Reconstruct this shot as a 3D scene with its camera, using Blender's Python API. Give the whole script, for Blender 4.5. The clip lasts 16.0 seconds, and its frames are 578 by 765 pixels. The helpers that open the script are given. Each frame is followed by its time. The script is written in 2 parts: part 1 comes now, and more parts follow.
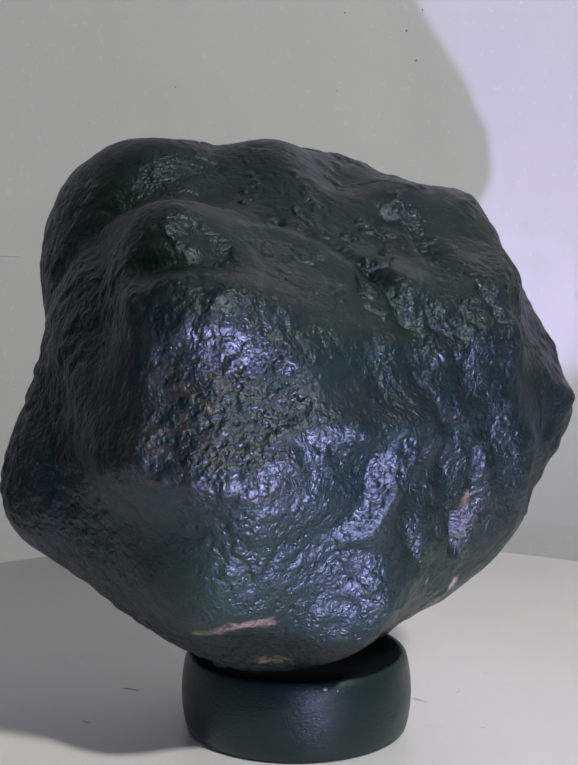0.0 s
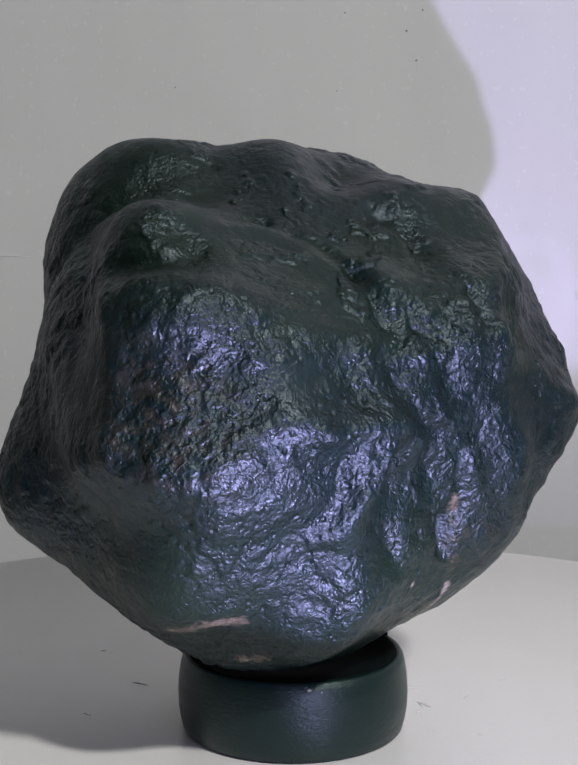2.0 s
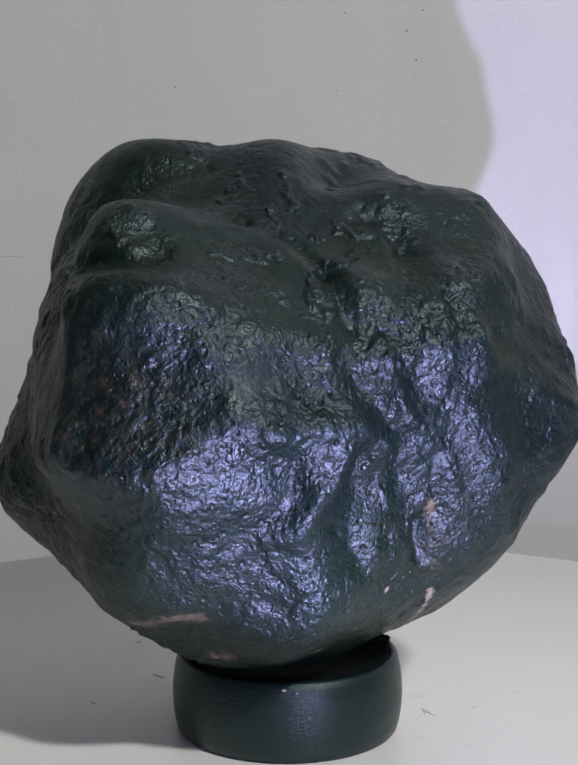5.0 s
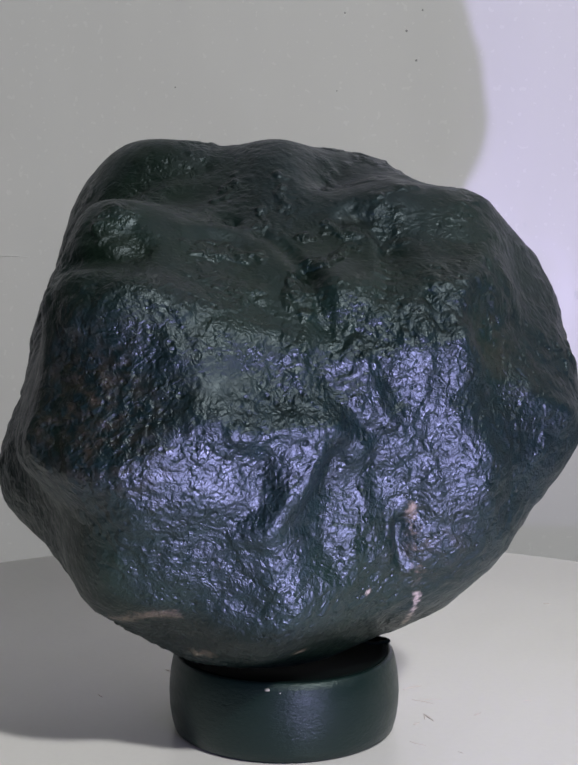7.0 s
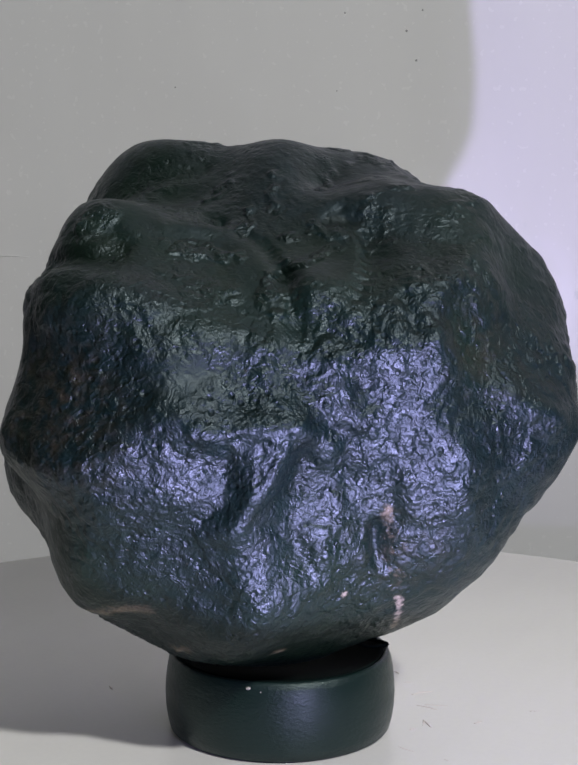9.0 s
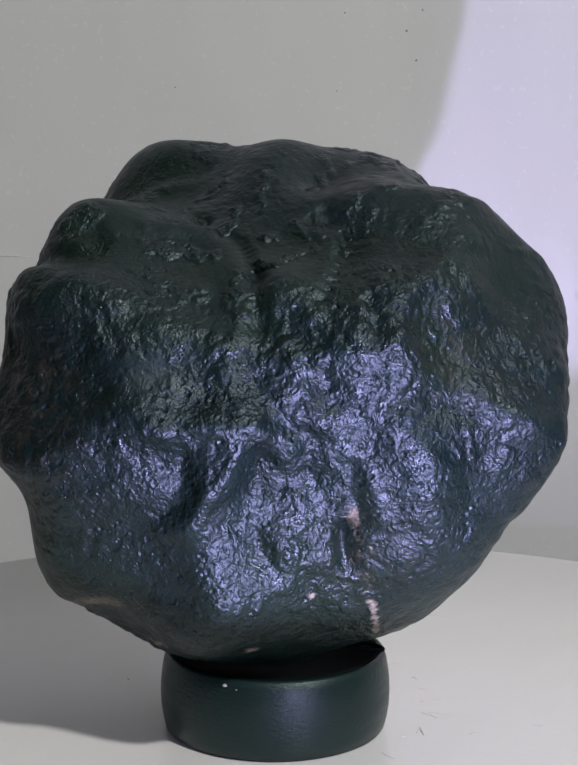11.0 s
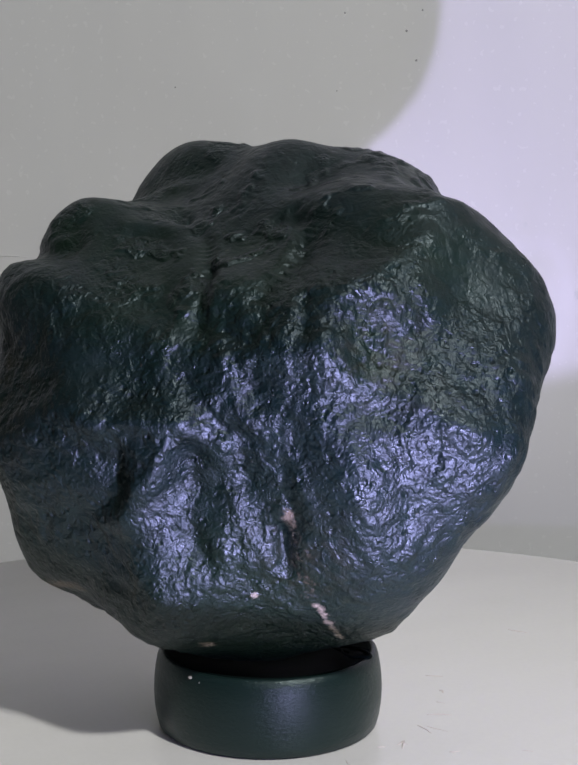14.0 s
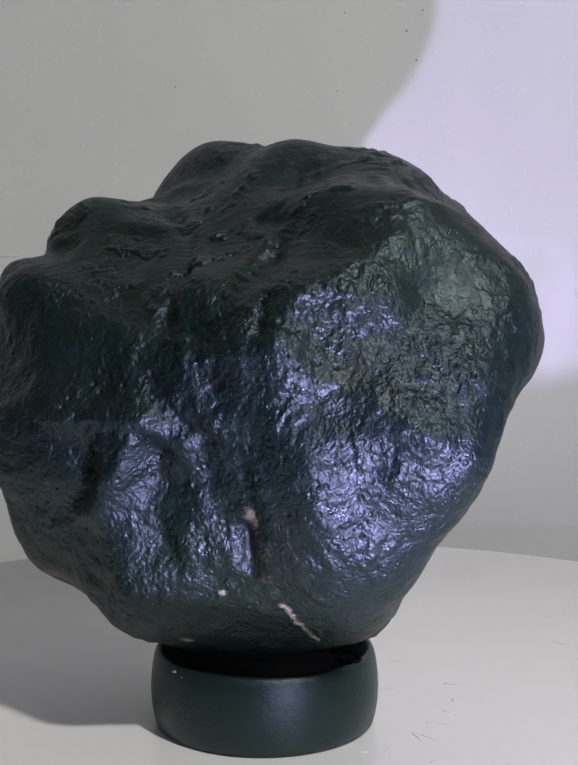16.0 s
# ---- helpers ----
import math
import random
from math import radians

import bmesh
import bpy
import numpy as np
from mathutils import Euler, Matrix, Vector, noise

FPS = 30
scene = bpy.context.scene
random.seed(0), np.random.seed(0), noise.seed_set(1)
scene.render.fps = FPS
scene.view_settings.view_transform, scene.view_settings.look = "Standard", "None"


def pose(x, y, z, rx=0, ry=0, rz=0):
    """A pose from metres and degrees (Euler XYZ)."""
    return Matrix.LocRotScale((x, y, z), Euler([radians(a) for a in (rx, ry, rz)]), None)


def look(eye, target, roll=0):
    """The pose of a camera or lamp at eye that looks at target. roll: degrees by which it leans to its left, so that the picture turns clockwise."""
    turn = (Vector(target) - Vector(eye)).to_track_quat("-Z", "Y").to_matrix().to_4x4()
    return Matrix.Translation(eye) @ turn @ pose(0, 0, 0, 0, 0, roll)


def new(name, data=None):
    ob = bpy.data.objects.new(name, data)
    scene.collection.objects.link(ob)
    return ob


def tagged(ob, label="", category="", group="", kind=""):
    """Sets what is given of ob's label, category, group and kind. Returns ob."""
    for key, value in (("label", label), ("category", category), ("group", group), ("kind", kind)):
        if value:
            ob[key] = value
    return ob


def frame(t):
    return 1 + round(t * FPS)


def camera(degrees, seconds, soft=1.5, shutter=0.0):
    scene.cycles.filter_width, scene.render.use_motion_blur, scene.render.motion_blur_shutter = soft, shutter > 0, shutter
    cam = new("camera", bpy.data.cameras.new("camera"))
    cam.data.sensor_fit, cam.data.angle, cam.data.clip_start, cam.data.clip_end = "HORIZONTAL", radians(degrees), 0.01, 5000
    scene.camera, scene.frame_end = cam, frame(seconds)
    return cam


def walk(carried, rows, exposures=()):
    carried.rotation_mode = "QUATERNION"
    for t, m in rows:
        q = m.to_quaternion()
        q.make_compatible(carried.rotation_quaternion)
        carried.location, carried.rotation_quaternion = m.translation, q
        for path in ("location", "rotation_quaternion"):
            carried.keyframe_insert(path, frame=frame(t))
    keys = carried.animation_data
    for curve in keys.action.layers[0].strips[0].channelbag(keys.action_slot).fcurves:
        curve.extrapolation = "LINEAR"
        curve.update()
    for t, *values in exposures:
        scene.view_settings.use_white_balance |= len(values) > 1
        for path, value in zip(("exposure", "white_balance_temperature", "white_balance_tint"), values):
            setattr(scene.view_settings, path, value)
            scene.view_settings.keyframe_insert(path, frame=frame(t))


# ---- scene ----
# Camera: on a tripod, looking slightly down at the stone.
cam = camera(21.37, 16.0, 2.2)
EYE = Vector((0.0, -0.5, 0.1801))
PITCH, YAW = 0.13354, -0.00172
AHEAD = Vector((math.sin(YAW) * math.cos(PITCH), math.cos(YAW) * math.cos(PITCH), -math.sin(PITCH)))
walk(cam, [(0.0, look(EYE, EYE + AHEAD, -0.04)), (16.0, look(EYE, EYE + AHEAD, -0.04))])

# Sizes
TABLE_R = 0.2486               # turntable disc, its axis at the origin
STAND = (0.0015, -0.0107)      # the stand's centre, a little off the axis
STAND_R, STAND_H = 0.0379, 0.0259
WALL_Y = 0.31

# Light: a warm room lamp under the ceiling, in front to the right, and a small violet work lamp
# beside the turntable's rim that shines upwards.
world = bpy.data.worlds.new("world")
scene.world = world
world.use_nodes = True
world.node_tree.nodes["Background"].inputs["Color"].default_value = (0.9, 0.95, 1.0, 1)
world.node_tree.nodes["Background"].inputs["Strength"].default_value = 0.02
scene.view_settings.exposure = 0.0

room = bpy.data.lights.new("room_lamp_light", "AREA")
room.shape, room.size, room.energy, room.color = "DISK", 0.16, 44.0, (0.993, 0.998, 0.992)
new("room_lamp_light", room).matrix_world = look((1.0, -1.51, 1.89), (0, 0, 0.05))

work = bpy.data.lights.new("work_lamp_light", "SPOT")
work.energy, work.color, work.shadow_soft_size = 6.2, (0.60, 0.53, 1.0), 0.0026
work.spot_size, work.spot_blend = radians(120), 0.06
WORK_AT = Vector((0.0858, -0.2578, 0.0291))
new("work_lamp_light", work).matrix_world = look(WORK_AT, WORK_AT + Vector((-0.06, 0.45, 0.89)))

# Added point light at the work lamp's place: brightens the stand and shadowed table.
fill = bpy.data.lights.new("work_lamp_fill", "POINT")
fill.energy, fill.color, fill.shadow_soft_size = 0.85, (0.60, 0.53, 1.0), 0.015
new("work_lamp_fill", fill).location = WORK_AT


# ---- materials ----
class Nodes:
    """A principled material and short ways to add nodes to it."""

    def __init__(self, name, colour, roughness, metallic=0.0):
        self.mat = bpy.data.materials.new(name)
        self.mat.use_nodes = True
        self.tree = self.mat.node_tree
        self.out = self.tree.nodes["Principled BSDF"]
        self.out.inputs["Base Color"].default_value = (*colour, 1)
        self.out.inputs["Roughness"].default_value = roughness
        self.out.inputs["Metallic"].default_value = metallic
        self.coord = self.tree.nodes.new("ShaderNodeTexCoord").outputs["Object"]

    def put(self, socket, value):
        if isinstance(value, bpy.types.NodeSocket):
            self.tree.links.new(value, socket)
        else:
            socket.default_value = value

    def node(self, kind, **inputs):
        n = self.tree.nodes.new(kind)
        for key, value in inputs.items():
            self.put(n.inputs[key.replace("_", " ")], value)
        return n

    def stretch(self, x, y, z):
        n = self.tree.nodes.new("ShaderNodeMapping")
        self.put(n.inputs["Vector"], self.coord)
        n.inputs["Scale"].default_value = (x, y, z)
        return n.outputs[0]

    def noise(self, scale, detail=3.0, rough=0.5, distort=0.0, vector=None):
        return self.node("ShaderNodeTexNoise", Vector=vector or self.coord, Scale=scale, Detail=detail, Roughness=rough, Distortion=distort).outputs["Fac"]

    def ramp(self, value, low, high, to_low=0.0, to_high=1.0):
        n = self.tree.nodes.new("ShaderNodeMapRange")
        for key, v in (("Value", value), ("From Min", low), ("From Max", high), ("To Min", to_low), ("To Max", to_high)):
            self.put(n.inputs[key], v)
        return n.outputs[0]

    def math(self, op, a, b=0.0):
        n = self.tree.nodes.new("ShaderNodeMath")
        n.operation = op
        self.put(n.inputs[0], a)
        self.put(n.inputs[1], b)
        return n.outputs[0]

    def mix(self, fac, a, b):
        n = self.tree.nodes.new("ShaderNodeMix")
        n.data_type = "RGBA"
        self.put(n.inputs[0], fac)
        self.put(n.inputs[6], a if isinstance(a, bpy.types.NodeSocket) else (*a, 1))
        self.put(n.inputs[7], b if isinstance(b, bpy.types.NodeSocket) else (*b, 1))
        return n.outputs[2]

    def attribute(self, name):
        n = self.tree.nodes.new("ShaderNodeAttribute")
        n.attribute_name = name
        return n.outputs["Fac"]

    def bump(self, height, distance, strength=1.0, normal=None):
        n = self.tree.nodes.new("ShaderNodeBump")
        self.put(n.inputs["Height"], height)
        self.put(n.inputs["Distance"], distance)
        self.put(n.inputs["Strength"], strength)
        if normal is not None:
            self.put(n.inputs["Normal"], normal)
        return n.outputs[0]

    def set(self, **inputs):
        for key, value in inputs.items():
            self.put(self.out.inputs[key.replace("_", " ")], value)
        return self.mat


def stone_material():
    n = Nodes("dark_stone", (0.02, 0.03, 0.027), 0.33)
    pit, vein, pale, brown, green = (n.attribute(a) for a in ("pit", "vein", "pale", "brown", "green"))
    grain = n.noise(160, 5, 0.6)
    base = n.mix(n.ramp(grain, 0.35, 0.7), (0.0010, 0.0045, 0.0044), (0.0032, 0.0105, 0.0100))
    base = n.mix(n.math("MULTIPLY", green, n.ramp(n.noise(60, 4, 0.6), 0.3, 0.7, 0.3, 0.9)), base, (0.0045, 0.0135, 0.0048))
    base = n.mix(n.math("MULTIPLY", brown, n.ramp(n.noise(240, 4, 0.6), 0.42, 0.75)), base, (0.032, 0.025, 0.015))
    edge = n.math("ADD", vein, n.ramp(n.noise(420, 5, 0.7, 0.8), 0.25, 0.75, -0.5, 0.5))
    vein_colour = n.mix(n.noise(140, 3), (0.19, 0.13, 0.08), (0.15, 0.14, 0.10))
    base = n.mix(n.ramp(edge, 0.45, 1.25), base, vein_colour)
    base = n.mix(n.ramp(n.math("ADD", pale, n.ramp(n.noise(500, 4, 0.7), 0.25, 0.75, -0.6, 0.6)), 0.45, 1.1), base, (0.26, 0.225, 0.165))
    # fine wrinkles and small round pits over the modelled lumps
    swirl = n.noise(310, 2.0, 0.5, 1.0)
    fine = n.noise(900, 2, 0.5)
    wide = n.node("ShaderNodeTexVoronoi", Vector=n.coord, Scale=260.0).outputs["Distance"]
    small = n.node("ShaderNodeTexVoronoi", Vector=n.coord, Scale=520.0).outputs["Distance"]
    holes = n.math("ADD", n.ramp(wide, 0.0, 0.30, -0.6, 0.0), n.math("MULTIPLY", n.ramp(small, 0.0, 0.30, -0.5, 0.0), n.ramp(n.noise(90, 3, 0.6), 0.45, 0.6)))
    height = n.math("ADD", n.math("ADD", n.math("MULTIPLY", swirl, 0.75), n.math("MULTIPLY", fine, 0.30)), n.math("MULTIPLY", holes, 0.7))
    height = n.math("MULTIPLY", height, n.math("ADD", n.math("MULTIPLY", pit, 0.86), 0.14))
    rough = n.math("ADD", n.ramp(n.noise(210, 3, 0.6), 0.3, 0.7, 0.34, 0.52), n.math("MULTIPLY", n.math("SUBTRACT", 1.0, pit), 0.05))
    return n.set(Base_Color=base, Roughness=rough, Specular_IOR_Level=0.46, Specular_Tint=(0.80, 0.94, 1.0, 1), Normal=n.bump(height, 0.0011))


def stand_material():
    n = Nodes("black_lacquer", (0.005, 0.008, 0.010), 0.4)
    wear = n.noise(70, 5, 0.6)
    streak = n.noise(22, 4, 0.6, 0, n.stretch(1, 1, 9))
    return n.set(Base_Color=n.mix(wear, (0.0035, 0.012, 0.0105), (0.007, 0.020, 0.018)), Specular_Tint=(0.84, 1.0, 0.97, 1), Roughness=n.ramp(streak, 0.3, 0.7, 0.30, 0.46), Normal=n.bump(n.noise(520, 4, 0.65, 0, n.stretch(1, 1, 2)), 0.00022))


def white_material(name, warm, cool, rough, ripple):
    n = Nodes(name, warm, rough)
    stain = n.math("ADD", n.math("MULTIPLY", n.noise(7, 2, 0.55, 0, n.stretch(4.5, 1, 0.5)), 0.6), n.math("MULTIPLY", n.noise(420, 2, 0.6), 0.4 if ripple < 0.003 else 0.0))
    colour = n.mix(n.ramp(stain, 0.2, 0.8), warm, cool)
    return n.set(Base_Color=colour, Roughness=n.ramp(n.noise(300, 1), 0.0, 1.0, rough, rough + 0.02), Normal=n.bump(n.noise(9, 2, 0.4, 0, n.stretch(1.6, 1, 0.8)), ripple))


STONE = stone_material()
LACQUER = stand_material()
WHITE = white_material("white_turntable", (0.865, 0.845, 0.80), (0.805, 0.785, 0.745), 0.22, 0.0010)
SHEET = white_material("white_sheet", (0.715, 0.70, 0.695), (0.655, 0.65, 0.652), 0.26, 0.004)
# near-black and dull: holds the shade of the stand's top; also the scraps' colour
MATT_BLACK = Nodes("matt_black", (0.003, 0.007, 0.0068), 0.8).set(Specular_IOR_Level=0.06)
FILM = Nodes("glossy_film", (0.69, 0.685, 0.68), 0.09).mat
# unseen room's tone, kept dark and cool to hold down reflections on the stone
PLASTER = white_material("plaster", (0.128, 0.15, 0.155), (0.108, 0.128, 0.133), 0.85, 0.002)
CHIP = Nodes("pale_chip", (0.5, 0.47, 0.44), 0.6).mat
SPECK = Nodes("dark_speck", (0.30, 0.29, 0.29), 0.7).mat
SCRATCH = Nodes("scratch", (0.70, 0.64, 0.60), 0.6).mat


# ---- mesh helpers ----
def part(name, bm, mat, parent=None, label="", smooth=True):
    me = bpy.data.meshes.new(name)
    bm.to_mesh(me)
    bm.free()
    me.materials.append(mat)
    if smooth:
        me.polygons.foreach_set("use_smooth", [True] * len(me.polygons))
    ob = new(name, me)
    ob.parent = parent
    if label:
        tagged(ob, label)
    return ob


def lathe(profile, steps=128):
    bm = bmesh.new()
    rings = []
    for r, z in profile:
        if r < 1e-6:
            rings.append([bm.verts.new((0, 0, z))])
        else:
            rings.append([bm.verts.new((r * math.cos(2 * math.pi * i / steps), r * math.sin(2 * math.pi * i / steps), z)) for i in range(steps)])
    pairs = list(zip(rings, rings[1:]))
    if len(rings[0]) > 1 and len(rings[-1]) > 1:
        pairs.append((rings[-1], rings[0]))
    for a, b in pairs:
        for i in range(steps):
            j = (i + 1) % steps
            if len(a) == 1:
                bm.faces.new((a[0], b[j], b[i]))
            elif len(b) == 1:
                bm.faces.new((a[i], a[j], b[0]))
            else:
                bm.faces.new((a[i], a[j], b[j], b[i]))
    bmesh.ops.recalc_face_normals(bm, faces=bm.faces)
    return bm


def box(x0, x1, y0, y1, z0, z1):
    bm = bmesh.new()
    bmesh.ops.create_cube(bm, size=1)
    for v in bm.verts:
        v.co = Vector(((x0 + x1) / 2 + v.co.x * (x1 - x0), (y0 + y1) / 2 + v.co.y * (y1 - y0), (z0 + z1) / 2 + v.co.z * (z1 - z0)))
    return bm


def blob(radius, flat=1.0, seed=0, subdivisions=2):
    bm = bmesh.new()
    bmesh.ops.create_icosphere(bm, subdivisions=subdivisions, radius=radius)
    for v in bm.verts:
        v.co *= 1 + 0.35 * noise.noise(v.co / radius + Vector((seed, 0, 0)))
        v.co.z *= flat
    return bm


def thread(points, radius, sides=6):
    """A thin tube along points, tapering at both ends."""
    bm = bmesh.new()
    pts = [Vector(p) for p in points]
    rings = []
    for i, p in enumerate(pts):
        ahead = (pts[min(i + 1, len(pts) - 1)] - pts[max(i - 1, 0)]).normalized()
        side = ahead.cross(Vector((0, 0, 1))).normalized()
        up = side.cross(ahead)
        r = radius * (0.35 + 0.65 * math.sin(math.pi * (i + 0.5) / len(pts)))
        rings.append([bm.verts.new(p + r * (math.cos(2 * math.pi * k / sides) * side + math.sin(2 * math.pi * k / sides) * up)) for k in range(sides)])
    for a, b in zip(rings, rings[1:]):
        for k in range(sides):
            bm.faces.new((a[k], a[(k + 1) % sides], b[(k + 1) % sides], b[k]))
    bm.faces.new(rings[0][::-1])
    bm.faces.new(rings[-1])
    return bm


# ---- the room ----
# The other walls, floor and ceiling are unseen, added for bounced light and reflections.
ROOM_W, ROOM_S, FLOOR_Z, CEILING_Z, TABLE_Z = 1.9, -2.4, -0.85, 2.0, -0.06


def wall(name, x0, x1, y0, y1, z0, z1, label, category):
    return tagged(part(name, box(x0, x1, y0, y1, z0, z1), PLASTER, smooth=False), label, category, kind="structure")


wall("wall_south", -ROOM_W, ROOM_W, ROOM_S - 0.1, ROOM_S, FLOOR_Z, CEILING_Z, "plain grey plaster wall", "wall")
wall("wall_west", -ROOM_W - 0.1, -ROOM_W, ROOM_S - 0.1, WALL_Y + 0.1, FLOOR_Z, CEILING_Z, "plain grey plaster wall", "wall")
wall("wall_east", ROOM_W, ROOM_W + 0.1, ROOM_S - 0.1, WALL_Y + 0.1, FLOOR_Z, CEILING_Z, "plain grey plaster wall", "wall")
wall("floor", -ROOM_W - 0.1, ROOM_W + 0.1, ROOM_S - 0.1, WALL_Y + 0.1, FLOOR_Z - 0.1, FLOOR_Z, "plain grey floor", "floor")
wall("ceiling", -ROOM_W - 0.1, ROOM_W + 0.1, ROOM_S - 0.1, WALL_Y + 0.1, CEILING_Z, CEILING_Z + 0.1, "plain grey ceiling", "ceiling")
wall("table", -0.8, 0.8, -0.75, WALL_Y - 0.004, TABLE_Z - 0.03, TABLE_Z, "plain pale table under the turntable", "table")


def wall_face(x, z):
    """How far the uneven wall's face stands back at x, z."""
    p = Vector((x * 5, z * 3.2, 0.3))
    return WALL_Y - 0.003 + 0.0016 * noise.noise(p) + 0.0004 * noise.noise(p * 3.1)


def back_wall():
    """A glossy white wall, slightly uneven, with a thin horizontal seam."""
    bm = bmesh.new()
    xs = np.concatenate([np.linspace(-ROOM_W, -0.36, 12), np.linspace(-0.34, 0.34, 137), np.linspace(0.36, ROOM_W, 12)])
    zs = np.concatenate([np.linspace(FLOOR_Z, -0.08, 8), np.linspace(-0.07, 0.42, 99), np.linspace(0.44, CEILING_Z, 12)])
    grid = []
    for z in zs:
        row = []
        for x in xs:
            crumple = math.exp(-((x - 0.125) / 0.022) ** 2 - ((z - 0.145) / 0.018) ** 2)
            row.append(bm.verts.new((x, wall_face(x, z) + 0.0009 * crumple * noise.noise(Vector((x * 90, z * 90, 2))), z)))
        grid.append(row)
    for a, b in zip(grid, grid[1:]):
        for i in range(len(xs) - 1):
            bm.faces.new((a[i], a[i + 1], b[i + 1], b[i]))
    front = list(bm.faces)
    for f in bmesh.ops.extrude_face_region(bm, geom=front)["geom"]:
        if isinstance(f, bmesh.types.BMVert):
            f.co.y = WALL_Y + 0.1
    bmesh.ops.recalc_face_normals(bm, faces=bm.faces)
    return bm


wall_north = tagged(part("wall_north", back_wall(), SHEET), "glossy white wall with dark specks and faint dents", "wall", kind="structure")


# small marks on the wall: specks, a seam, and creases of its glossy film (millimetres along and up)
for i, (x, z, size) in enumerate(((59.4, 254.6, 0.62), (64.6, 239.7, 0.6), (27.5, 263.7, 0.45), (67.6, 265.2, 0.5), (-60.2, 226.1, 0.4), (23.6, 224.3, 0.35))):
    speck = part("speck", blob(size * 0.001, 0.5, i), SPECK, wall_north)
    speck.matrix_world = pose(x * 0.001, wall_face(x * 0.001, z * 0.001), z * 0.001, 90, 0, 0)
part("seam", thread([(-0.6 + 0.0077 * i, wall_face(-0.6 + 0.0077 * i, 0.1386), 0.1386 + 0.0003 * math.sin(i)) for i in range(61)], 0.0005), SHEET, wall_north)
for i, (x, z, size) in enumerate(((109.8, 149.8, 0.8), (112.8, 152.6, 0.9), (112.6, 145, 0.8), (150.4, 118, 1.1), (122.5, 155, 0.7), (150, 128, 0.6))):
    dimple = part("dimple", blob(size * 0.001, 0.22, i + 20, 3), FILM, wall_north)
    dimple.matrix_world = pose(x * 0.001, wall_face(x * 0.001, z * 0.001) + 0.0001, z * 0.001, 90, 0, 0) @ Matrix.Diagonal((1.5, 3.0, 0.9, 1.0))


# ---- turntable and stand ----
turntable = new("turntable")
tagged(turntable, "glossy white round turntable with faint scratches", "turntable")
part("disc", lathe([(0, -0.013), (TABLE_R - 0.003, -0.013), (TABLE_R - 0.0006, -0.011), (TABLE_R, -0.008), (TABLE_R, -0.003), (TABLE_R - 0.0008, -0.0007), (TABLE_R - 0.003, 0), (0, 0)], 192), WHITE, turntable)
part("base", lathe([(0, TABLE_Z), (0.10, TABLE_Z), (0.10, TABLE_Z + 0.012), (0.05, TABLE_Z + 0.018), (0.045, -0.0132), (0, -0.0132)]), WHITE, turntable)

stand = new("stand")
tagged(stand, "low round black lacquered stand with a shallow dished top", "stand")
part("body", lathe([(0, 0), (0.0350, 0), (0.0363, 0.0010), (0.0371, 0.004), (0.0377, 0.008), (0.0379, 0.0125), (0.0377, 0.0165), (0.0373, 0.0200), (0.0367, 0.0232), (0.0361, 0.0250), (0.0355, 0.0257), (0.0350, STAND_H), (0.0345, STAND_H - 0.0002), (0.0334, STAND_H - 0.0010), (0.029, STAND_H - 0.0030), (0.018, STAND_H - 0.0048), (0, STAND_H - 0.0055)]), LACQUER, stand)


# added matt black layer; the stone's shade on the dished top is in its colour
part("shaded_top", lathe([(0, STAND_H - 0.0046), (0.018, STAND_H - 0.0040), (0.029, STAND_H - 0.0022), (0.0322, STAND_H - 0.0006), (0.0338, STAND_H + 0.0001), (0.0342, STAND_H - 0.0003), (0.0335, STAND_H - 0.0012), (0, STAND_H - 0.0052)]), MATT_BLACK, stand, "matt black dished top, darkened for the shade under the stone")
chip = part("chip", blob(0.0008, 0.6, 3), CHIP, stand, "pale chip in the rim")
chip.location = (0.0087, -0.0353, 0.0240)
for turn, height, size in ((-70, 0.0231, 0.0003),):
    chip = part("chip", blob(size, 0.6, turn), CHIP, stand)
    chip.location = (0.0366 * math.cos(radians(turn)), 0.0366 * math.sin(radians(turn)), height)
curl = part("curl", thread([(0.0243 + 0.0052 * math.cos(a) + 0.0008 * math.sin(3 * a), 0.0182 + 0.0036 * math.sin(a), STAND_H + 0.0002) for a in np.linspace(-2.6, 2.9, 26)], 0.0007), MATT_BLACK, stand, "curled scrap of black film")
part("scrap", thread([(0.0125, 0.0165, STAND_H - 0.0002), (0.015, 0.0195, STAND_H), (0.0195, 0.0220, STAND_H + 0.0002), (0.0240, 0.0238, STAND_H + 0.0002)], 0.0006), MATT_BLACK, stand)
part("scrap", thread([(0.013, 0.0170, STAND_H - 0.0002), (0.0175, 0.0165, STAND_H), (0.0215, 0.0175, STAND_H)], 0.0007), MATT_BLACK, stand)

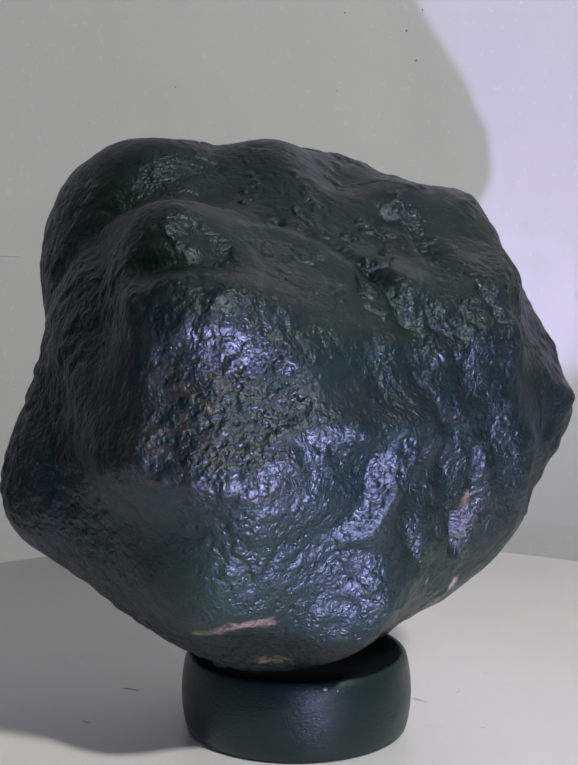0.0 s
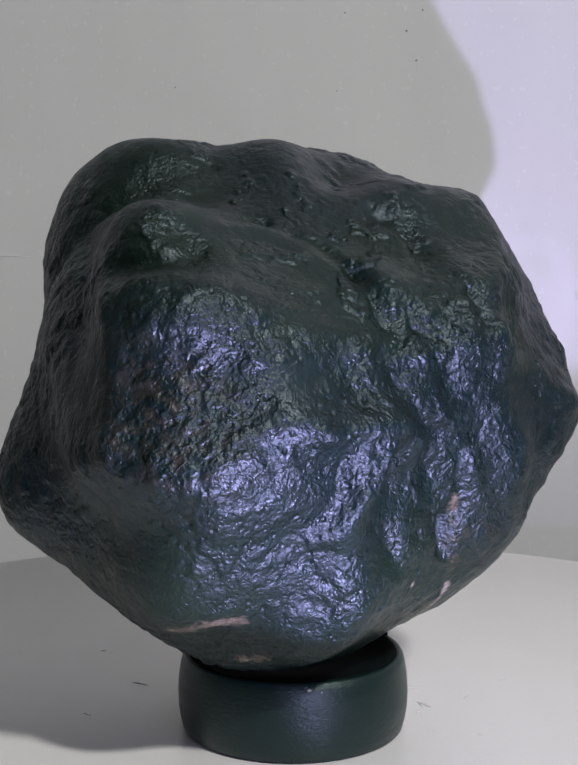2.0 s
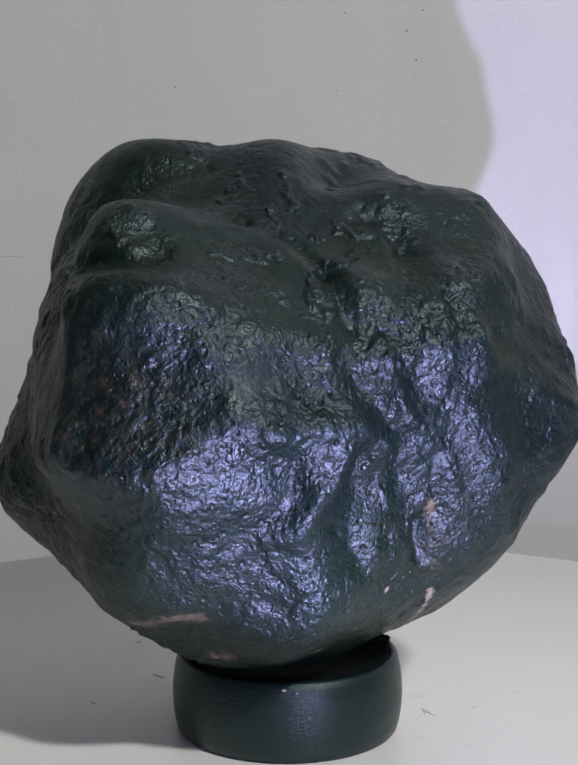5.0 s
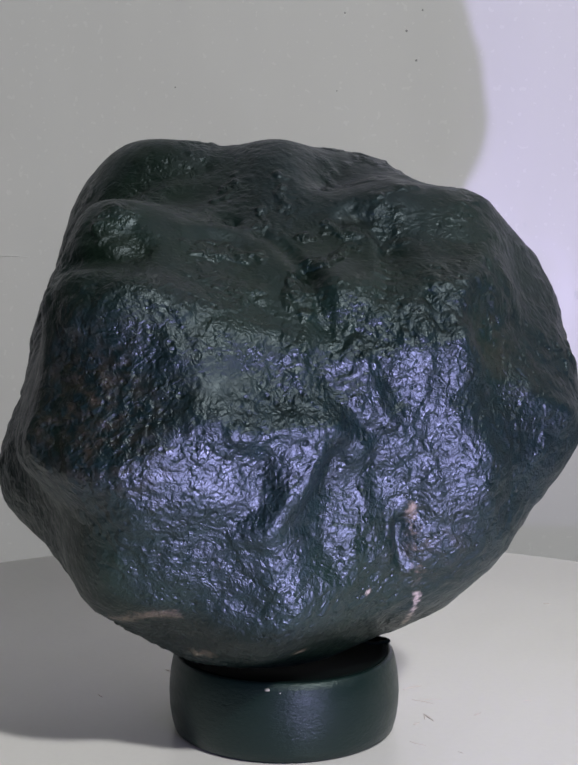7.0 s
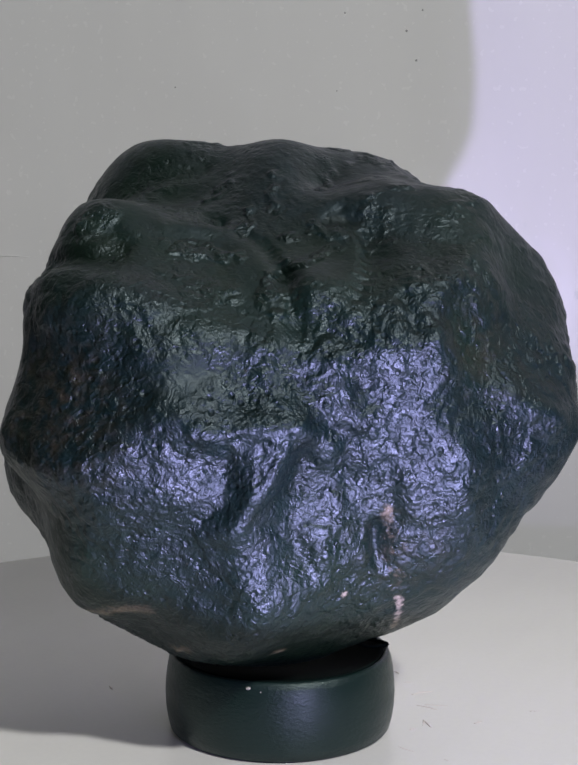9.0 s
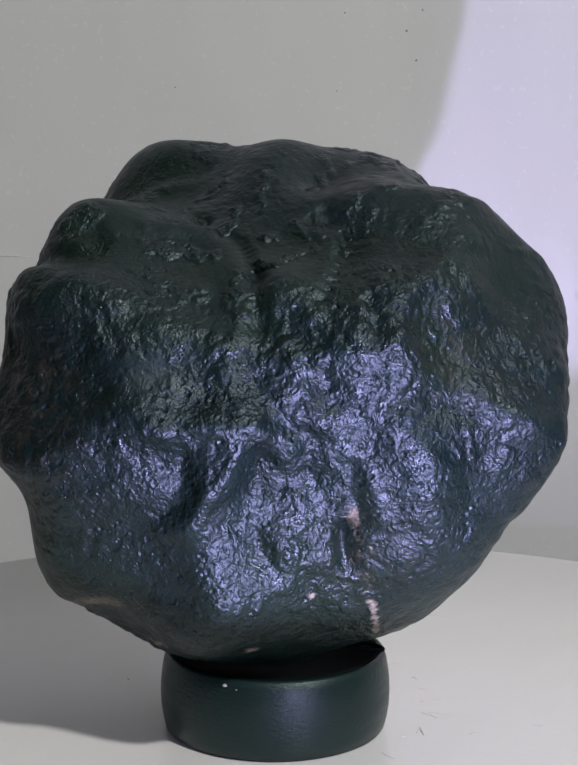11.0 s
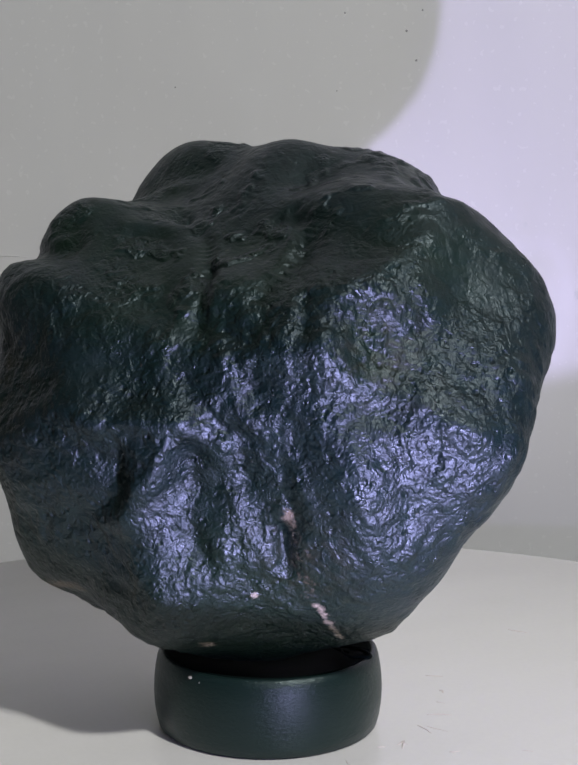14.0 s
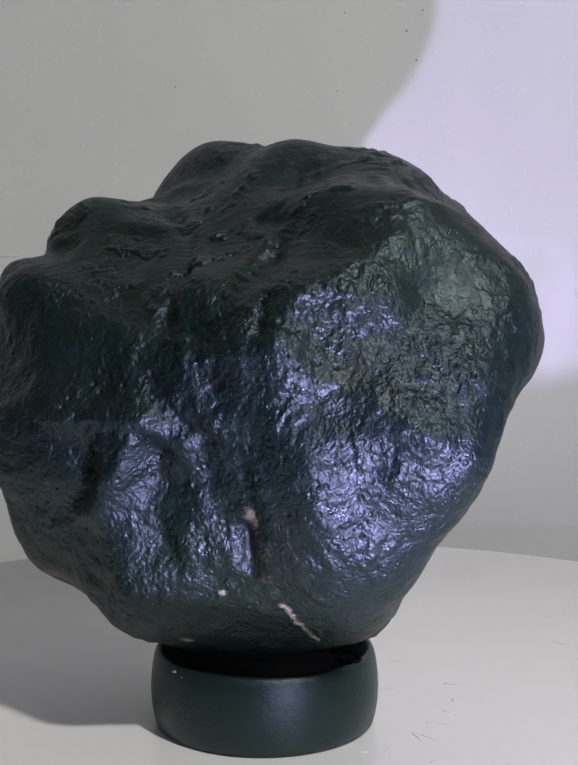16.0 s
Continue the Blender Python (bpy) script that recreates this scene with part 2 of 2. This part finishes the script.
# scratches and scuffs on the disc (millimetres from its axis)
SCUFFS = (((-9, 39), (-7, 42), (-5, 44)), ((-35, 56), (-33, 59), (-30, 61)), ((11, 56), (13, 56), (15, 55)), ((36, 29), (40, 30), (45, 32)),
          ((44, 10), (43, 13), (42, 15)), ((42, 15), (45, 12), (48, 9)), ((43, 12), (46, 14)), ((34, 27), (39, 27), (43, 26)), ((42, 4), (43, 7)),
          ((45, -11), (48, -12), (52, -13)), ((50, 164), (55, 164)), ((-60, 25), (-57, 24), (-53, 22)), ((62, -14), (65, -15)), ((-29, 126), (-24, 128), (-20, 130)),
          ((28, 36), (31, 41), (34, 43)), ((20, 47), (24, 49)), ((-4, 62), (2, 68)), ((58, 20), (60, 24)), ((70, 40), (74, 43)), ((-80, 60), (-77, 62)), ((-70, -8), (-66, -11)))
for i, line in enumerate(SCUFFS):
    pts = []
    for (x0, y0), (x1, y1) in zip(line, line[1:]):
        for k in (0, 0.25, 0.5, 0.75):
            x, y = x0 + (x1 - x0) * k, y0 + (y1 - y0) * k
            pts.append((x * 0.001 + 0.0005 * noise.noise(Vector((x, y, 1))), y * 0.001 + 0.0005 * noise.noise(Vector((x, y, 9))), -0.00002))
    part("scratch", thread(pts, 0.00022 + 0.00008 * (i % 3), 5), SCRATCH, turntable)


# ---- the stone: lumps and hollows pressed into an egg shape ----
# Each one: compass angle, elevation, width (degrees), height (millimetres).
CROWN = (
    (-84, 65, 15, -5.4), (-144, 58, 8, -7.8), (29, 75, 8, -6.6), (66, 62, 11, 4.6), (-177, 60, 8, 5.8),
    (-161, 73, 8, -4.5), (13, 61, 8, 4.2), (101, 82, 8, 4.2), (63, 49, 8, 3.3), (143, 56, 8, -2.9),
    (-117, 66, 8, -2.4), (-2, 51, 8, 1.9), (146, 72, 8, 1.2), (-47, 55, 8, -1.2), (-112, 57, 8, -1.1),
    (103, 52, 8, -1.1),
)
LEFT_SHOULDER = (
    (-167, 11, 15, -12.2), (168, -4, 11, -14.2), (173, 44, 11, 9.8), (-143, -11, 11, -8.0), (-130, 39, 8, 8.9),
    (-116, 24, 8, 7.1), (-123, -10, 8, 7.1), (-161, -24, 8, 6.9), (-139, 15, 8, -6.7), (-152, -2, 8, -5.4),
    (-129, -24, 8, -5.2), (-177, 1, 8, -5.1), (-142, 41, 8, -4.6), (173, 10, 8, -4.0), (169, -15, 8, -3.6),
    (-158, 34, 8, -3.2), (-149, -25, 8, -2.8), (-125, 2, 8, -2.6), (-141, 27, 8, -2.3), (-156, 21, 8, -1.8),
    (-170, 36, 8, -1.5), (171, -28, 8, -1.0),
)
FRONT = (
    (-105, 3, 15, 7.5), (-71, -29, 11, -5.2), (-98, -13, 8, 6.3), (-103, 22, 8, 5.9), (-97, 6, 8, -4.0),
    (-51, -27, 8, -3.0), (-90, 41, 8, -2.5), (-104, -28, 8, 2.4), (-80, 0, 8, 2.1), (-61, -18, 8, -1.9),
    (-91, -30, 8, -1.7), (-102, 44, 8, -1.4), (-79, 18, 8, 1.4), (-83, -7, 8, 1.3), (-52, 3, 8, -0.3),
)
RIGHT_CHEEK = (
    (-36, -22, 15, -16.8), (39, -13, 8, -9.9), (12, -17, 8, 6.0), (18, -2, 8, 4.8), (-7, 1, 8, -4.8),
    (34, -28, 8, -4.0), (-16, -20, 8, 3.8), (5, -1, 8, 3.4), (-4, -22, 8, -3.0), (11, -37, 8, 2.9),
    (24, -18, 8, 2.7), (-40, 2, 8, -2.5), (-34, -34, 8, -2.3), (-2, -35, 8, 1.7), (-23, -4, 8, -1.5),
    (-46, -13, 8, 1.1), (-22, -36, 8, -1.0),
)
RIGHT_BROW = (
    (-45, 38, 45, -36.1), (31, 14, 15, 7.8), (15, 42, 8, 7.7), (39, 17, 8, 6.5), (14, 21, 8, -5.9),
    (-18, 21, 8, 5.7), (-48, 30, 8, 4.7), (32, 35, 8, 4.6), (2, 23, 8, 4.4), (-29, 11, 8, 4.3),
    (3, 11, 8, -2.3), (5, 30, 8, 1.1), (-46, 18, 8, -0.8),
)
UNDERSIDE = (
    (-113, -57, 30, 8.4), (162, -56, 8, 7.2), (12, -53, 11, 4.9), (-73, -53, 8, 6.6), (-114, -40, 8, 5.9),
    (35, -42, 8, -4.8), (73, -49, 8, -4.5), (95, -68, 8, -4.3), (-51, -78, 8, 3.6), (30, -65, 8, 3.6),
    (-108, -66, 8, 3.2), (-142, -45, 11, -1.9), (-15, -60, 8, -2.5), (-105, -52, 8, -2.2), (97, -54, 8, -1.9),
    (-32, -50, 8, -1.9), (-11, -71, 8, 1.8), (-162, -46, 8, -1.8), (140, -41, 8, 1.5), (178, -47, 8, 1.5),
    (54, -75, 8, -1.4), (-48, -59, 8, -1.4), (130, -55, 8, 1.1),
)
BACK = (
    (54, -27, 15, -24.1), (94, -24, 15, -15.1), (94, 25, 11, 7.9), (83, -4, 8, -7.6), (72, -13, 8, -7.5),
    (132, -10, 15, -3.9), (46, 20, 8, -5.9), (153, 9, 8, -5.8), (122, 29, 11, 3.3), (103, -3, 8, -4.3),
    (60, 39, 8, -4.1), (71, 17, 8, 4.1), (152, -9, 8, -4.1), (160, -7, 8, 3.9), (56, 11, 8, 3.5),
    (106, -26, 8, 3.1), (105, 36, 8, 2.6), (70, -2, 8, -2.2), (154, 29, 8, 2.2), (145, 39, 8, 2.1),
    (159, -26, 8, -1.9), (57, 31, 8, -1.3), (69, 29, 8, 0.8),
)
# broad gentle swells
LOW_SWELLS = (
    (-19, -46, 7.5, 0.9), (-39, -41, 7.5, -1.7), (-64, -39, 7.5, -0.5), (-52, -37, 7.5, 2.2), (-101, -35, 7.5, 1.9), (-62, -31, 7.5, -0.9), (-43, -31, 7.5, 0.8),
    (-28, -30, 7.5, 0.5), (-16, -30, 7.5, 3.2), (-82, -29, 7.5, -0.3), (-2, -26, 7.5, 1.2), (-101, -24, 7.5, 1.3), (-35, -24, 7.5, 0.4), (-72, -22, 7.5, 2.2),
    (-10, -18, 7.5, -1.9), (-57, -17, 7.5, 1.0), (-24, -16, 7.5, 2.6), (-149, -15, 7.5, 1.6), (1, -15, 7.5, -1.1), (-88, -14, 7.5, -3.4),
)
MIDDLE_SWELLS = (
    (-47, -12, 7.5, 0.7), (-98, -12, 7.5, -0.4), (-107, -10, 7.5, 2.1), (-67, -6, 7.5, -2.7), (-28, -6, 7.5, 1.6), (-3, -4, 7.5, -2.1), (-105, -2, 7.5, -0.6),
    (-42, -2, 7.5, 2.0), (-17, -2, 7.5, -0.5), (-94, -1, 7.5, 0.5), (-1, 5, 7.5, 2.4), (-61, 5, 7.5, 2.7), (-81, 6, 7.5, 1.6), (-51, 7, 7.5, 1.6),
    (-70, 8, 7.5, -1.9), (-35, 9, 7.5, -1.8), (-97, 11, 7.5, 3.4), (-17, 13, 7.5, -2.0), (-57, 15, 7.5, -0.7), (-35, 17, 7.5, -0.8),
)
HIGH_SWELLS = (
    (-25, 20, 7.5, 2.4), (-11, 20, 7.5, 0.9), (-126, 21, 7.5, 1.1), (-33, 24, 7.5, 2.0), (7, 26, 7.5, 0.5),
    (-101, 27, 7.5, -1.5), (-73, 27, 7.5, -1.6), (-113, 29, 7.5, -2.8), (-125, 30, 7.5, -1.4), (-165, 34, 7.5, 0.4), (-15, 35, 7.5, 1.6),
    (-112, 37, 7.5, 2.5), (1, 40, 7.5, -0.6), (-8, 47, 7.5, -1.1), (-61, 51, 7.5, 0.5), (-78, 54, 7.5, 0.7), (-135, 56, 7.5, -1.4),
    (8, 24, 9, 1.3), (19, 26, 8, 1.6), (-135, 52, 8, 1.2), (-168, 44, 8, -1.2), (172, 58, 8, 0.3), (10, -24, 9, -0.6),
)
CENTRE = Vector((-0.0015, 0.0007, 0.0916))


def bearing(az, el):
    a, e = radians(az), radians(el)
    return np.array((math.cos(e) * math.cos(a), math.cos(e) * math.sin(a), math.sin(e)))


def press(way, az, el, width, height):
    return 0.001 * height * np.exp((way @ bearing(az, el) - 1) / radians(width) ** 2)


def along(way, path, width):
    """1 on a line through the bearings of path, falling off over width degrees."""
    best = np.full(len(way), -1.0)
    for (a0, e0), (a1, e1) in zip(path, path[1:]):
        p, q = bearing(a0, e0), bearing(a1, e1)
        for k in np.linspace(0, 1, 9):
            m = p * (1 - k) + q * k
            best = np.maximum(best, way @ (m / np.linalg.norm(m)))
    return np.exp((best - 1) / radians(width) ** 2)


def spots(way, *places):
    best = np.zeros(len(way))
    for az, el, width in places:
        best = np.maximum(best, np.exp((way @ bearing(az, el) - 1) / radians(width) ** 2))
    return best


def stone_mesh():
    bm = bmesh.new()
    bmesh.ops.create_icosphere(bm, subdivisions=8, radius=1)
    me = bpy.data.meshes.new("stone")
    bm.to_mesh(me)
    bm.free()
    way = np.empty(len(me.vertices) * 3)
    me.vertices.foreach_get("co", way)
    way = way.reshape(-1, 3)
    way /= np.linalg.norm(way, axis=1)[:, None]
    r = 1 / np.sqrt(((way / np.array((0.100, 0.0925, 0.0875))) ** 2).sum(1))
    for region in (CROWN, LEFT_SHOULDER, FRONT, RIGHT_CHEEK, RIGHT_BROW, UNDERSIDE, BACK, LOW_SWELLS, MIDDLE_SWELLS, HIGH_SWELLS):
        for az, el, width, height in region:
            r += press(way, az, el, width, height)
    # creases and hollows
    for path, width, depth in (
            (((-144, 26), (-161, 35), (-159, 42), (-156, 49), (-161, 58), (-160, 65)), 2.4, 1.8),
            (((-121, 22), (-117, 25), (-110, 27), (-106, 28), (-111, 36), (-115, 37)), 2.2, 2.0),
            (((-58, 37), (-55, 23), (-52, 16), (-50, 7), (-45, -7)), 2.4, 2.0),
            (((-24, 60), (-8, 54), (-13, 47), (-35, 26)), 2.2, 1.7),
            (((-19, 48), (-31, 33), (-37, 26)), 2.0, 1.1),
            (((-24, 24), (-25, 16)), 1.6, 1.8),
            (((-59, 10), (-54, -1), (-47, -9), (-40, -11)), 2.6, 2.0),
            (((-88, 3), (-77, 4), (-67, 3), (-56, 3)), 4.5, 1.8),
            (((-77, -12), (-72, -12), (-72, -17)), 2.2, 1.5),
            (((-72, -17), (-71, -21), (-74, -27)), 3.0, 1.3),
            (((-54, -17), (-56, -30), (-57, -38)), 3.4, 2.6),
            (((-46, 20), (-34, 21), (-21, 19)), 4.5, 2.0),
            (((-42, -12), (-45, -2), (-53, 5)), 3.5, 0.7),
            (((-13, 19), (-5, 11), (5, 8), (8, 1)), 5.0, 2.0),
            (((-37, 2), (-29, -10), (-22, -15), (-18, -28)), 3.5, 2.4),
            (((-48, -22), (-48, -28), (-52, -38)), 3.0, 1.6),
            (((-112, 8), (-105, 9), (-98, 7)), 4.0, 2.2),
            (((-30, -17), (-26, -30), (-28, -36), (-29, -39)), 1.5, 1.8),
            (((-65, -8), (-64, -14)), 2.0, 0.8),
            (((-117, -20), (-106, -23), (-98, -26)), 6.0, 1.6),
            (((-79, 57), (-68, 53), (-56, 36)), 2.0, 1.4),
            (((-169, 19), (-164, 29), (-161, 38), (-157, 44), (-159, 52), (-163, 60), (-168, 69)), 2.2, 2.2),
            (((-106, 59), (-100, 60)), 2.2, 2.4),
            (((-122, 26), (-117, 27), (-112, 29), (-110, 33)), 2.0, 1.6),
            (((-112, 0), (-105, 0), (-98, -2), (-92, -3)), 4.5, 1.2),
            (((-135, 12), (-131, 2), (-123, -5)), 5.0, 1.6),
            (((-124, -19), (-113, -20), (-103, -19)), 4.5, 1.6),
            (((-56, 39), (-55, 27), (-56, 15), (-54, 5), (-51, -3)), 2.2, 1.1),
            (((-21, 39), (-25, 31), (-30, 27)), 3.0, 1.8),
            (((-23, 24), (-25, 17), (-27, 14)), 1.8, 0.9),
            (((-15, 62), (-17, 51), (-18, 40)), 1.8, 1.4),
            (((-125, 26), (-116, 29), (-106, 29)), 1.8, 1.8),
            (((-74, 7), (-66, 5), (-60, 4)), 4.5, 1.6),
            (((-75, -15), (-72, -20), (-76, -25), (-79, -28)), 2.0, 0.9),
            (((-54, -15), (-57, -22), (-61, -26), (-62, -31)), 2.6, 1.8),
            (((-43, -36), (-42, -42)), 1.4, 1.4),
            (((-27, 11), (-27, -3), (-25, -15), (-22, -22)), 2.0, 0.9),
            (((-56, -35), (-51, -41), (-45, -44), (-39, -45)), 1.5, 1.5),
            (((-30, -34), (-28, -37), (-28, -42)), 1.3, 2.0),
            (((-9, 18), (1, 12), (8, 5)), 4.5, 1.6),
            (((-1, 27), (0, 21), (3, 15)), 1.6, 1.1),
            (((-50, -10), (-43, -13), (-40, -23)), 2.4, 1.5),
            (((-30, -37), (-28, -41)), 1.4, 1.6)):
        r -= 0.001 * depth * along(way, path, width)
    # crests and bulges
    for path, width, height in (
            (((-91, -5), (-85, -3), (-79, -3), (-72, -6), (-64, -5), (-55, -4)), 3.0, 2.2),
            (((-64, -10), (-66, -17), (-69, -29), (-67, -39), (-64, -44)), 3.4, 2.4),
            (((-94, -20), (-86, -17)), 5.0, 1.6),
            (((-47, 12), (-38, 12), (-31, 12), (-23, 12), (-18, 5)), 3.2, 1.6),
            (((-21, 13), (-18, 7), (-9, 3), (1, -1), (6, -4), (13, -8)), 3.2, 1.8),
            (((-10, -9), (-1, -12), (8, -11)), 7.0, 1.6),
            (((-45, -27), (-39, -40)), 4.0, 1.6),
            (((-58, -21), (-62, -31)), 3.0, 1.0),
            (((19, 49), (26, 37), (31, 28), (36, 22)), 3.0, 1.2),
            (((-108, 17), (-102, 19)), 4.5, 2.0),
            (((-122, 18), (-118, 11), (-117, 3), (-116, -6)), 2.2, 1.6),
            (((-121, 40), (-110, 41), (-95, 40)), 5.0, 1.0),
            (((-114, 23), (-107, 26), (-97, 24), (-88, 23), (-76, 18), (-63, 15)), 3.0, 1.2),
            (((-163, 33), (-159, 39), (-135, 41), (-124, 45), (-119, 48), (-108, 48), (-97, 54)), 3.0, 1.4),
            (((-122, 21), (-117, 23), (-110, 26), (-105, 26), (-99, 24), (-92, 21)), 2.4, 1.8),
            (((-115, -7), (-111, -10), (-104, -11), (-98, -11), (-90, -10)), 2.6, 1.6),
            (((-21, 48), (-29, 36), (-33, 28), (-40, 21)), 2.2, 1.6),
            (((-75, -6), (-68, -5), (-55, -6), (-44, -12)), 2.0, 1.6),
            (((-59, -12), (-61, -18), (-66, -22), (-72, -27), (-78, -29)), 2.0, 2.0),
            (((-71, -31), (-66, -40), (-64, -45)), 3.8, 1.4),
            (((-50, -34), (-47, -42)), 3.6, 1.2),
            (((-85, -18), (-88, -19)), 4.0, 1.2),
            (((-61, -13), (-63, -20), (-63, -32), (-59, -42)), 3.0, 1.3),
            (((-4, 0), (0, -3), (5, -6)), 1.7, 1.1),
            (((-14, -14), (-10, -18), (-12, -22)), 5.0, 1.4),
            (((33, 56), (21, 41), (33, 38), (38, 29), (65, 23)), 2.0, 1.5),
            (((-17, 22), (-13, 25), (-2, 30), (10, 34)), 2.0, 1.3),
            (((-8, -7), (0, -5), (6, -6)), 2.6, 1.2)):
        r += 0.001 * height * along(way, path, width)
    # how much each patch is pitted; the ledges and the dark flanks are smoother
    smooth_places = spots(way, (-70, 40, 14), (-67, 30, 12), (-110, 33, 10), (-115, 45, 12), (-150, 55, 16), (40, 60, 22), (30, 35, 10), (20, 25, 9), (-80, 6, 5), (-118, -28, 11), (-60, -66, 8), (20, -45, 12), (45, 10, 14), (-125, 5, 9), (-45, 40, 9))
    pit = np.clip(1.05 - 0.85 * smooth_places, 0, 1)
    pit *= np.clip(1.15 - 0.75 * np.clip((way[:, 2] - 0.35) / 0.4, 0, 1), 0, 1)
    for path in (((-161, 35), (-159, 42), (-156, 49), (-161, 58), (-160, 65)), ((-119, 24), (-110, 27), (-106, 28), (-111, 36)), ((-58, 37), (-55, 23)), ((-92, 31), (-84, 30), (-75, 29)), ((-8, 54), (-13, 47))):
        pit = np.maximum(pit, 0.9 * along(way, path, 3.0))
    # scattered clusters of small pits on the smoother upper ledges
    for i, p in enumerate(way):
        if p[2] > 0.2:
            v = Vector(p)
            cluster = (noise.noise(v * 6.5 + Vector((3, 8, 1))) + 0.35 * noise.noise(v * 19)) * 3.2 - 0.35
            pit[i] = max(pit[i], min(max(cluster, 0.0), 0.95))
    co = way * r[:, None]
    rough = np.empty(len(co))
    for i, p in enumerate(co):
        v = Vector(p)
        a = noise.noise(v * 75)
        patch = min(max(0.55 + 1.6 * noise.noise(v * 42 + Vector((7, 1, 3))), 0.15), 1.0)
        b = math.sqrt(noise.noise(v * 120 + Vector((a, a * 0.7, 0)) * 0.9) ** 2 + 0.006)
        c = math.sqrt(noise.noise(Vector((v.x, v.y, v.z * 0.62)) * 280 + Vector((b, a, b)) * 1.3) ** 2 + 0.012)
        rough[i] = 0.0006 * a + pit[i] * (0.0013 * b + 0.0014 * c * patch) - 0.0007
    r = r + rough
    co = way * r[:, None] + np.array(CENTRE)
    me.vertices.foreach_set("co", co.ravel())
    vein = np.maximum(spots(way, (-28, -29.5, 1.5), (-27, -32, 1.3), (-60, -62, 1.6)), along(way, ((-112, -44), (-106, -42.5), (-100, -42.5), (-96, -44)), 1.5))
    vein = np.maximum(vein, np.maximum(0.95 * along(way, ((-102, -59.5), (-92, -57.5)), 1.1), 0.42 * along(way, ((-26, -34), (-24, -39), (-21, -46)), 2.6)))
    pale = np.maximum(along(way, ((-19, -49), (-17, -50), (-13, -54), (-8, -58), (-2, -61.5)), 0.65), spots(way, (-38, -49, 0.8), (-113, -44, 0.9), (-99, -59, 1.0), (-60, -63, 0.9)))
    brown = np.maximum(spots(way, (-108, 1, 9), (-103, -4, 8)), 0.5 * spots(way, (-24, -38, 7), (-7, 10, 8)))
    green = spots(way, (-70, 34, 20), (-110, 40, 18), (-150, 50, 18), (-40, 40, 16), (-40, -55, 20), (-110, -35, 16), (10, 30, 12), (-8, 12, 8))
    for name, values in (("pit", pit), ("vein", vein), ("pale", pale), ("brown", brown), ("green", green)):
        me.attributes.new(name, "FLOAT", "POINT").data.foreach_set("value", values.astype(np.float32))
    me.polygons.foreach_set("use_smooth", [True] * len(me.polygons))
    me.materials.append(STONE)
    me.update()
    return me


stone = new("stone", stone_mesh())
tagged(stone, "glossy green-black pitted stone with pinkish flecks on a stand", "stone")


# ---- what moves ----
TURN = ((0, 0), (.5, 1.37), (1, 3.40), (1.5, 4.98), (2, 5.99), (2.5, 7.41), (3, 8.54), (3.5, 10.28), (4, 12.01), (6.5, 20.22),
        (7, 21.63), (7.5, 23.20), (8, 24.71), (8.5, 26.93), (9, 28.97), (11.5, 41.62), (12, 44.57), (12.5, 46.31), (13, 49.38),
        (13.5, 52.26), (14, 55.03), (14.5, 57.36), (15, 60.11), (15.5, 62.32), (16, 64.72))


def motions():
    """Turntable, stand and stone turn together about the turntable's axis."""
    for thing, z in ((turntable, 0), (stand, 0), (stone, STAND_H)):
        off = pose(0, 0, 0) if thing is turntable else pose(STAND[0], STAND[1], z)
        walk(thing, [(t, pose(0, 0, 0, 0, 0, -a) @ off) for t, a in TURN])


motions()
